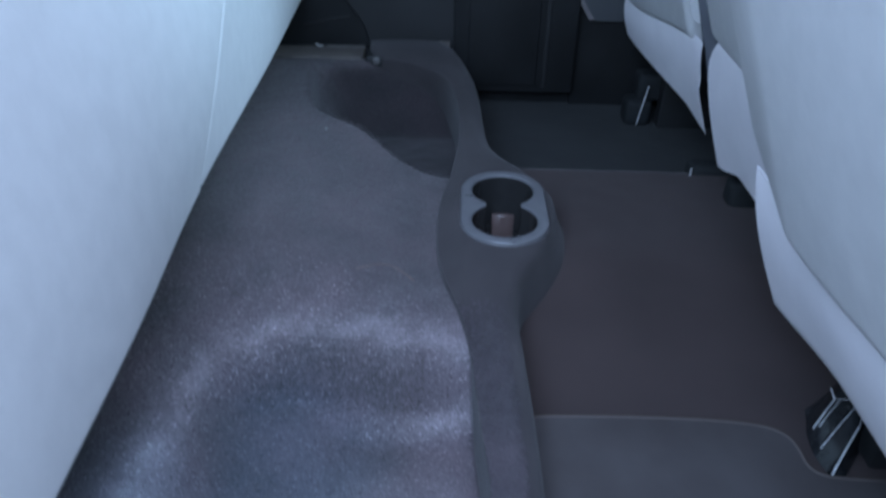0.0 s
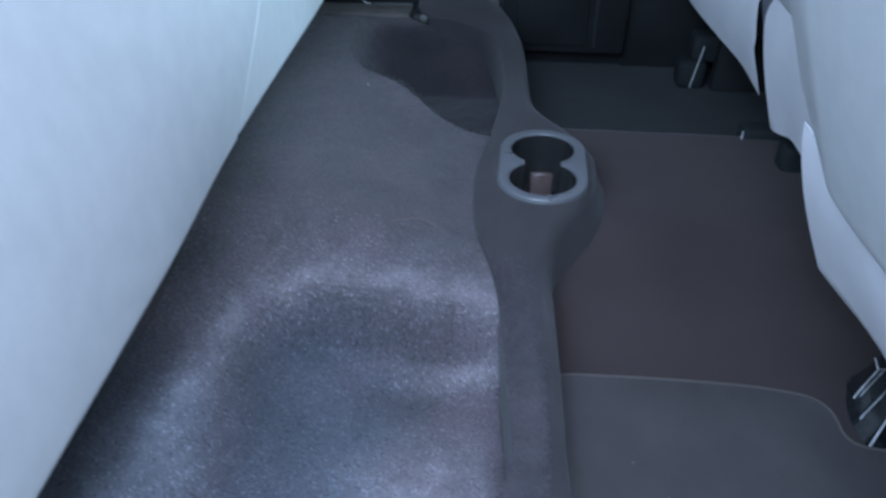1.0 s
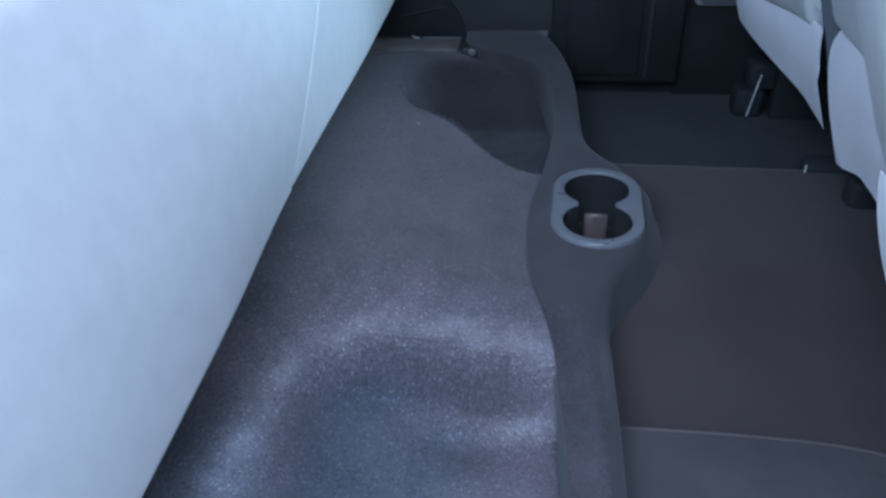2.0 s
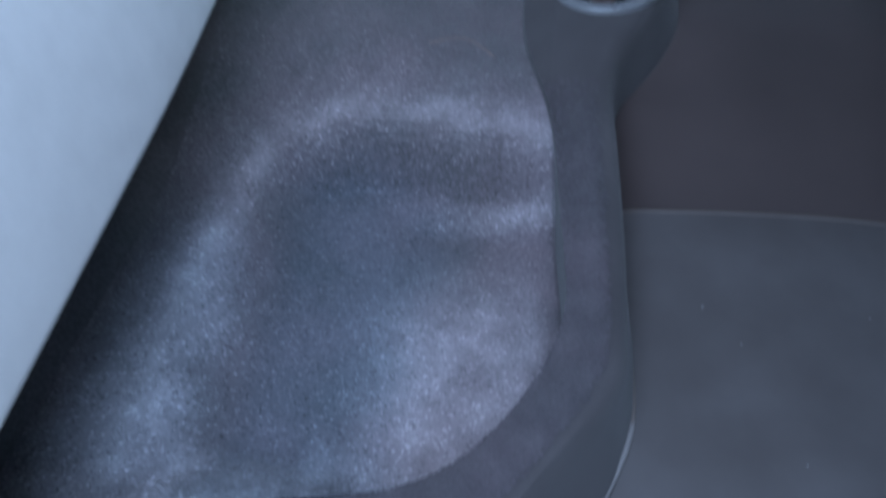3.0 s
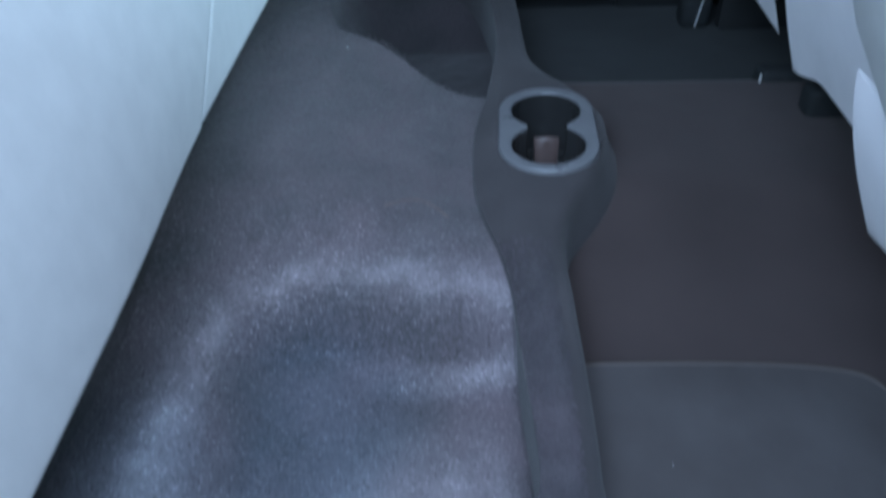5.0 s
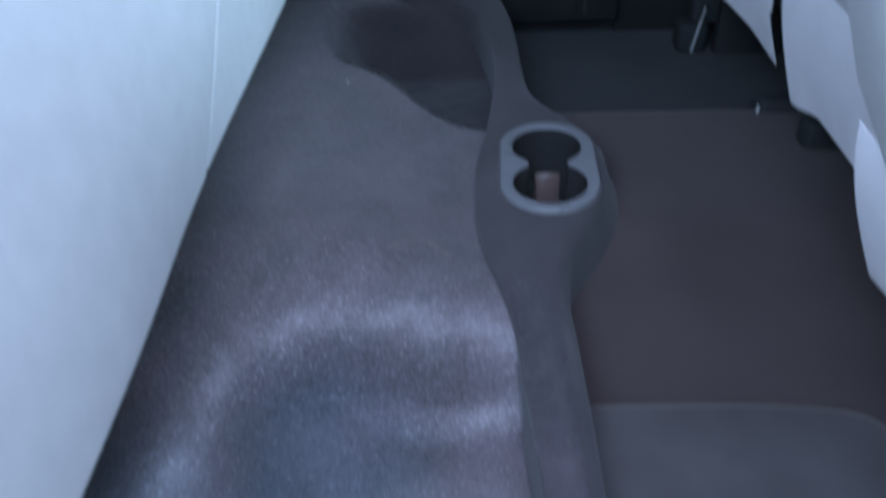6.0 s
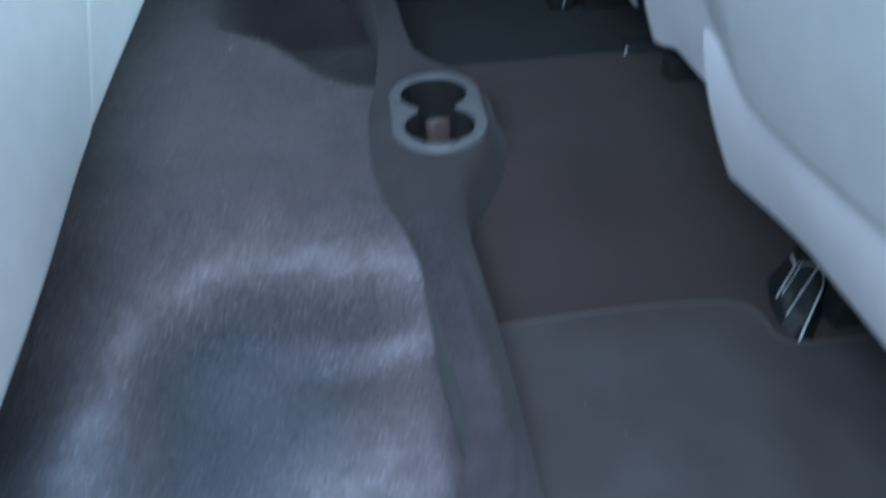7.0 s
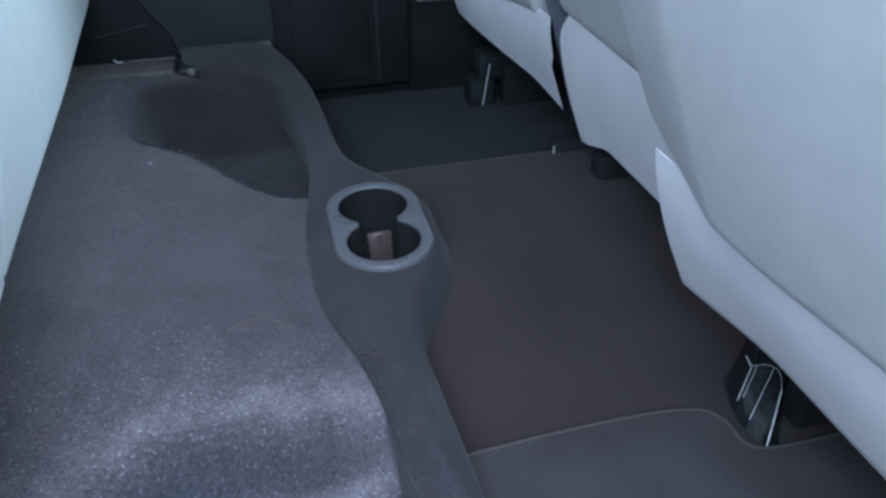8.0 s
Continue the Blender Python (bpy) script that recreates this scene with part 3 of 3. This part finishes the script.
def rail_cover(dx, dy, z, seat):
    """A glossy cover over the end of a seat rail: a sloping nose, ribbed, that runs back under the seat."""
    low, high = [(0.392, 0.470), (0.389, 0.522)], [(0.424, 0.506, 0.034), (0.431, 0.522, 0.041), (0.427, 0.534, 0.041), (0.415, 0.543, 0.034)]
    us = span(0, 1, 13)
    knots = [[(k / 3, p[a]) for k, p in enumerate(high)] for a in range(3)]
    foot = lambda u: Vector((low[0][0] + (low[1][0] - low[0][0]) * u + dx - 0.004 * math.sin(math.pi * u), low[0][1] + (low[1][1] - low[0][1]) * u + dy, z))
    head = lambda u: Vector((along(knots[0], u) + dx, along(knots[1], u) + dy, z + along(knots[2], u)))
    on = lambda u, k: foot(u).lerp(head(u), k) + Vector((-0.5, -0.5, 0.7)) * (0.004 * math.sin(math.pi * k) - 0.0035 * (1 if 0.08 < u < 0.55 else 0))
    bm = bmesh.new()
    loops = [[on(u, k) for u in us] for k in span(0, 1, 8)]
    loops += [[head(u) + Vector((0.035, 0.035, 0.012)) for u in us], [head(u) + Vector((0.12, 0.05, 0.03)) for u in us]]
    skin(bm, loops)
    skin(bm, [[p[0] for p in loops], [Vector((p[0].x + 0.012, p[0].y, z)) for p in loops]])
    skin(bm, [[Vector((p[-1].x + a, p[-1].y + b, z + (p[-1].z - z) * c)) for p in loops] for a, b, c in ((0, 0, 1), (0.001, 0.004, 0.96), (0.003, 0.011, 0.78), (0.007, 0.020, 0.42), (0.010, 0.030, 0.14), (0.014, 0.042, 0.0))])
    bmesh.ops.remove_doubles(bm, verts=bm.verts, dist=0.0001)
    # pale tubes along the ridges paint their highlights
    ribs = []
    for u, a, b, r in ((0.02, 0.02, 0.97, 0.0030), (0.52, 0.14, 1.0, 0.0016), (0.88, 0.34, 0.98, 0.0012), (0.98, 0.22, 0.97, 0.0020)):
        ribs.append(([on(u, k) + Vector((-0.0005, -0.0005, 0.0007)) for k in span(a, b, 7)], r))
    ribs.append(([head(u) for u in us], 0.0012))
    ribs.append(([head(1) + Vector((-0.001 * k, 0.004 * k, 0.0035 * k)) for k in range(3)], 0.0030))
    cover = part("rail_cover", bm, GLOSS, seat, "glossy black seat rail cover")
    for points, r in ribs:
        part("rib", tube(bmesh.new(), points, r * 0.25, 8), BRIGHT, cover, "pale rib painting a glint on the ridge")
    return cover


def front_seat(label, y0, y1, x0, lean, z_top, valance_top, valance_bottom, overlap, side=0.02, corner=0.0, bulge=0.0, sway=0.0, shear=0.0, back_in=0.0, crease=0.0):
    """A seat seen from behind: leaning back panel, loose lower flap, dark underside."""
    seat = empty("car_seat", label, "seat", "car seats in a row")

    def back(y):
        b = x0(y)
        top, low = z_top, valance_top(y) + overlap
        f = lambda z: b - lean * (z - valance_top(y))
        return rounded_section([(f(low) + 0.13, low), (f(low) - 0.004, low - 0.004), (f((low + top) / 2) - 0.014, (low + top) / 2), (f(top), top), (f(top) + 0.11, top + 0.01)], (0.03, 0.02, 0.1, 0.04, 0.03), 7)

    ends = lambda y: 1 - 0.12 * (1 - step(0, side, y - y0)) ** 1.6 - 0.12 * ((1 - step(0, side, y1 - y)) ** 1.6 if not crease else 1.6 * max(0.0, 1 - (y1 - y) / crease) + 0.03 * max(0.0, 1 - abs(y1 - y - crease) / 0.0025))
    ys = [y0 + side * k for k in (0.0, 0.08, 0.2, 0.4, 0.7)] + span(y0 + side, y1 - side * 1.06, 24) + [y1 - side * k for k in (1.03, 1.015, 1.0, 0.985, 0.97, 0.7, 0.4, 0.2, 0.08, 0.0)]
    bm = wrapped(bmesh.new(), back, ys, ends)
    for v in bm.verts:
        v.co.y += back_in * step(y0 + 0.1, y0, v.co.y)
        v.co.y += shear * (v.co.z - 0.22) * step(y0 + 0.4, y1, v.co.y)
    part("backrest", bm, VINYL, seat)
    bm = bmesh.new()
    loops = []
    for y in span(y0 + 0.002, y1 - 0.001, 30):
        xt, zt, (xb, zb) = x0(y) - lean * max(0.0, overlap + 0.012) + 0.004, valance_top(y) + max(0.012, overlap + 0.008), valance_bottom(y)
        face = [(xt + (xb - xt) * k - 0.007 * math.sin(math.pi * k ** 0.8), zt + (zb - zt) * k) for k in span(0, 1, 15)]
        thick = 0.0003 + 0.0022 * step(0.0, 0.012, min(y - y0 - 0.002, y1 - y))
        inner = [(x + thick, z + 0.0005) for x, z in reversed(face)]
        turn = corner * ((y - y0) / (y1 - y0)) ** 6
        drop = lambda z: turn * max(0.0, 1 - (zt - z) / 0.05) ** 1.5
        w = (y - y0) / (y1 - y0)
        fallen = lambda z: min(1.0, max(0.0, (zt - z) / (zt - zb)))
        shift = lambda z: bulge * w ** 5 * math.sin(math.pi * fallen(z) ** 0.8) + sway * (1 - w) ** 6 * (0.25 + 0.75 * step(0.52, 0.36, fallen(z))) * (1 - 0.9 * step(0.7, 1.0, fallen(z)))
        loops.append([(x, y - drop(z) + shift(z), z) for x, z in face + [(xb + thick / 2, zb - 0.0006)] + inner])
    skin(bm, loops, closed=True, caps=True)
    part("lower_flap", bm, FLAP, seat, "loose white vinyl flap over the seat base")
    part("cushion", boxed(x0(y0) + 0.10, x0(y0) + 0.56, y0 + 0.01, y1 - 0.01, 0.13, 0.25, 0.03, 3), VINYL, seat)
    part("seat_frame", boxed(x0(y0) + 0.09, x0(y0) + 0.5, y0 + 0.03, y1 - 0.03, 0.03, 0.14, 0.01), PANEL, seat, "dark grey metal seat frame")
    return seat


NEAR_FLAP = [(-0.06, 0.185), (0.2, 0.176), (0.33, 0.166), (0.436, 0.154), (0.50, 0.152), (0.57, 0.155), (0.60, 0.157)]
near_seat = front_seat("white vinyl car seat with leaning back and lower flap", -0.06, 0.594, lambda y: 0.294 - 0.33 * (along(NEAR_FLAP, y) - 0.145), 0.33, 0.62, lambda y: along(NEAR_FLAP, y),
                       lambda y: (0.349, 0.013 + 0.022 * step(0.62, 0.44, y) + 0.004 * step(0.42, 0.1, y)), -0.006, 0.085, shear=0.2, crease=0.085)
mid_seat = front_seat("narrow white vinyl middle car seat with lower flap", 0.64, 0.947, lambda y: 0.362 - 0.33 * 0.05 * (y - 0.87), 0.33, 0.58, lambda y: 0.150 + 0.05 * (y - 0.87),
                      lambda y: (0.398, -0.003 + 0.022 * step(0.947, 0.855, y)), 0.03, corner=0.035, bulge=0.014)
far_seat = front_seat("white vinyl car seat beside the far door", 0.998, 1.40, lambda y: 0.352 - 0.02 * step(1.0, 1.38, y), 0.33, 0.62, lambda y: 0.15 - 0.03 * step(1.0, 1.35, y),
                      lambda y: (0.39 - 0.048 * step(1.0, 1.38, y), 0.022 + 0.012 * step(1.0, 1.12, y) + 0.022 * step(1.05, 1.38, y)), 0.006, sway=-0.022, back_in=0.014)
# Added sheet: its grey paints the dark gap between the seats
bm = bmesh.new()
skin(bm, [[(0.364 - 0.33 * (z - 0.15) + d, y, z) for d, y in ((-0.004, 0.990), (0.13, 0.990), (0.13, 0.9985), (-0.004, 0.9985))] for z in span(0.02, 0.5, 3)], closed=True, caps=True)
part("gap_sheet", bm, GAP_GREY, far_seat, "blue-grey sheet filling the dark gap between two seats")
rail_cover(0.0, 0.0, -0.103, near_seat)
bm = boxed(0.346, 0.40, 1.330, 1.385, -0.112, -0.055, 0.018, 5)
block(bm, 0.368, 0.46, 1.345, 1.40, -0.062, -0.010, 0.012, 4)
far_cover = part("rail_cover", bm, MATTE, far_seat, "black seat rail cover")
part("rib", tube(bmesh.new(), [(0.3705 + 0.003 * k, 1.327, -0.103 + 0.02 * k) for k in range(5)], 0.0012), BRIGHT, far_cover, "pale rib painting a glint on the ridge")
part("rail_foot", boxed(0.413, 0.60, 0.905, 0.945, -0.058, -0.014, 0.013, 4), MATTE, mid_seat, "black plastic rail foot")
part("rail_foot", boxed(0.384, 0.60, 1.004, 1.045, -0.11, -0.036, 0.014, 4), MATTE, far_seat, "black plastic rail foot")
part("rib", tube(bmesh.new(), [(0.383, 1.0035, -0.058 + 0.005 * k) for k in range(5)], 0.0012), BRIGHT, far_seat, "bright bolt end")
part("seat_rail", boxed(0.44, 1.0, 0.91, 0.94, -0.02, 0.05, 0.004), DARK, mid_seat)
part("seat_rail", boxed(0.43, 1.0, 0.48, 0.51, -0.1, 0.05, 0.004), DARK, near_seat)
part("seat_rail", boxed(0.41, 1.0, 1.32, 1.35, -0.107, 0.05, 0.004), DARK, far_seat)

# ---- sills ----
sill = empty("sill", "bare grey door sill with scuff plate and clip holes", "door sill", kind="structure")
part("sill_body", boxed(-0.75, 1.3, -0.12, 0.150, -0.5, -0.014, 0.01), SILL_EDGE, sill)
part("sill_flange", boxed(-0.75, -0.085, 0.13, 0.168, -0.03, -0.004, 0.003), BRONZE, sill, "dull brown-grey sill flange")
part("scuff_plate", boxed(-0.5, -0.184, 0.05, 0.166, -0.008, 0.011, 0.008, 4), ALU, sill, "brushed metal scuff plate")
part("scuff_plate_end", boxed(-0.1805, -0.1775, 0.05, 0.166, -0.008, 0.010, 0.0012), ALU, sill, "bright end cap")
part("end_gap", boxed(-0.1765, -0.1725, 0.05, 0.167, -0.012, 0.0, 0.001), DARKER, sill, "dark gap at the end of the plate")
bm = bmesh.new()
tube(bm, [(-0.134 + 0.0115 * math.cos(q), 0.148 + 0.013 * math.sin(q), -0.003) for q in span(0, 2 * math.pi, 25)], 0.0025, 6)
part("clip_seat", bm, PAD, sill, "raised oval clip seat")
part("sill_pad", boxed(-0.120, -0.1015, 0.11, 0.168, -0.01, 0.0, 0.002), PAD, sill, "light grey pad")
part("trim_clip", boxed(-0.0985, -0.0875, 0.14, 0.171, -0.02, 0.002, 0.0045, 4), PAD, sill, "small grey trim clip")

far_sill = empty("sill", "dark far door sill with a thin pale edge", "door sill", kind="structure")
part("sill_body", boxed(-0.75, 0.04, 1.43, 1.6, -0.4, 0.008, 0.006), DARKER, far_sill)
part("sill_edge", boxed(-0.75, -0.176, 1.335, 1.40, -0.03, 0.02, 0.004), SILL_EDGE, far_sill, "pale worn sill edge")
part("sill_edge", boxed(-0.03, -0.008, 1.424, 1.432, 0.0, 0.026, 0.002), SILL_EDGE, far_sill, "pale worn sill edge")
part("sill_clip", tube(bmesh.new(), [(-0.276, 1.392, 0.027), (-0.271, 1.392, 0.022), (-0.262, 1.393, 0.0215)], 0.0018, 6), PAINT, far_sill, "small white clip")
part("sill_bead", tube(bmesh.new(), [(x, 1.398, 0.0205) for x in span(-0.255, -0.178, 6)], 0.0012, 6), PAD, far_sill, "thin pale edge of the sill")
part("trim_end", boxed(-0.170, -0.135, 1.327, 1.42, -0.008, 0.0225, 0.007, 4), DARK, far_sill, "dark end block of the floor trim")
bm = bmesh.new()
bmesh.ops.create_uvsphere(bm, u_segments=16, v_segments=10, radius=0.0072)
bmesh.ops.transform(bm, matrix=Matrix.Translation((-0.147, 1.325, 0.016)) @ Matrix.Diagonal((1, 0.45, 1, 1)), verts=bm.verts)
trim_clip = tagged(link("trim_clip", bm, PAD), "small round pale plastic trim clip on dark trim", "clip")

# ---- far door and side lining ----
door = empty("door_1", "closed black car door seen from inside", "car door", kind="structure")
bm = bmesh.new()
low_edge = [(-0.02, -0.172), (0.02, -0.178), (0.055, -0.189), (0.083, -0.209), (0.11, -0.225), (0.19, -0.262), (0.6, -0.42)]
skin(bm, [[(along(low_edge, z), 1.5, z), (along(low_edge, z), 1.4475, z), (along(low_edge, z) + 0.003, 1.4445, z), (0.0, 1.4445, z), (0.0, 1.5, z)] for z in span(-0.02, 0.6, 60)], closed=True, caps=True)
part("door_panel", bm, DARK, door, "dark grey lower door panel with curved edge")
part("door_back", boxed(-0.75, 0.9, 1.449, 1.53, -0.3, 0.6), DARKER, door)
part("weather_seal", tube(bmesh.new(), [(x, 1.448, 0.058 + 0.19 * (x + 0.26)) for x in span(-0.31, -0.215, 8)], 0.002), DARK, door, "dull rubber weather seal")
pocket = part("door_pocket", boxed(0.0, 0.246, 1.408, 1.5, -0.072, 0.42, 0.006), DARKER, door, "black recessed pocket panel")
part("pocket_face", boxed(0.03, 0.17, 1.402, 1.41, -0.055, 0.40, 0.004), DARKER, pocket)
part("pocket_rib", boxed(0.182, 0.190, 1.403, 1.41, -0.06, 0.40, 0.002), DARK, pocket)
tagged(link("wall_far_foot", boxed(-0.02, 0.246, 1.455, 1.5, -0.2, -0.072), DARK), "dark lining below the door pocket", "wall", kind="structure")
tagged(link("wall_far", boxed(0.246, 1.3, 1.44, 1.53, -0.15, 0.6, 0.004), DARKER), "dark plastic lining beside the door", "wall", kind="structure")
bm = bmesh.new()
skin(bm, [[(0.268 - 0.69 * (z - 0.075) + d, y, z) for d, y in ((0.0, 1.425), (0.011, 1.425), (0.011, 1.441), (0.0, 1.441))] for z in (0.075, 0.5)], closed=True, caps=True)
tagged(link("trim_pillar", bm, PILLAR), "pale edge strip of pillar trim", "trim", kind="structure")
bm = bmesh.new()
skin(bm, [[(0.28 - 0.69 * (z - 0.072) * k + 0.9 * (1 - k), y, z) for k, y in ((1, 1.428), (0, 1.428), (0, 1.441), (1, 1.441))] for z in (0.072, 0.5)], closed=True, caps=True)
tagged(link("trim_panel", bm, PANEL), "grey upper lining panel beside the door", "trim", kind="structure")

# ---- shell of the car, closing the place ----
tagged(link("wall_rear", boxed(-0.95, -0.75, -0.12, 1.6, -0.4, 1.0), LINER), "grey lining behind the bench", "wall", kind="structure")
tagged(link("wall_front", boxed(1.3, 1.4, -0.12, 1.6, -0.4, 1.0), DARK), "dark bulkhead ahead of seats", "wall", kind="structure")
tagged(link("wall_far_upper", boxed(-0.75, 1.3, 1.53, 1.6, -0.4, 1.0), DARK), "dark upper side of cabin", "wall", kind="structure")
# Unseen ceiling, left open above the added roof lamps
bm = bmesh.new()
for x0, x1, y0, y1 in ((-0.95, -0.6, -0.12, 1.6), (0.8, 1.4, -0.12, 1.6), (-0.6, 0.8, -0.12, -0.06), (-0.6, 0.8, 1.05, 1.6)):
    block(bm, x0, x1, y0, y1, 1.0, 1.05)
tagged(link("ceiling", bm, LINER, smooth=False), "grey cloth car ceiling with glass roof opening", "ceiling", kind="structure")
bm = bmesh.new()
bmesh.ops.create_grid(bm, x_segments=8, y_segments=8, size=400)
bmesh.ops.translate(bm, vec=(0, 0, -0.55), verts=bm.verts)
tagged(link("ground", bm, ASPHALT), "grey asphalt ground outside the car", "ground", kind="structure")

# ---- lint on mat and carpet ----
rng = random.Random(11)
bm = bmesh.new()
ON_MAT = [(0.17, 0.428), (0.197, 0.393), (0.298, 0.428), (0.227, 0.257), (0.232, 0.256), (0.254, 0.255), (0.23, 0.297), (0.308, 0.38)]
for n in range(20):
    if n < 8:
        x, y = ON_MAT[n]
        z = -0.1000
    else:
        y = rng.uniform(0.24, 1.0)
        x = rng.uniform(-0.18, along(INNER, y) - 0.03)
        z = carpet_z(x, y) + 0.0022
    q, r = rng.uniform(0, 3.1), rng.uniform(0.0002, 0.0004)
    if n == 19:
        x, y, r = -0.178, 0.962, 0.0010
        z = carpet_z(x, y) + 0.0022
    long = r * rng.uniform(1.2, 3.0)
    pts = [(x + long * math.cos(q + d) * k, y + long * math.sin(q + d) * k, z + e) for d, k, e in ((0, 1, 0.0004), (1.9, 0.5, 0.0), (3.14, 1, 0.0003), (4.6, 0.5, 0.0008))]
    bm.faces.new([bm.verts.new(p) for p in pts])
tagged(link("lint", bm, SEAM, smooth=False), "tiny pale specks of lint on carpet and mat", "lint", kind="stuff")

thread = link("thread", tube(bmesh.new(), [(x, y, carpet_z(x, y) + 0.0018) for x, y in smooth_path([(-0.091, 0.656), (-0.076, 0.668), (-0.057, 0.677), (-0.04, 0.67), (-0.026, 0.657)], 20)], 0.0009, 6), THREAD)
tagged(thread, "short curved brown loose thread lying on grey carpet", "thread")
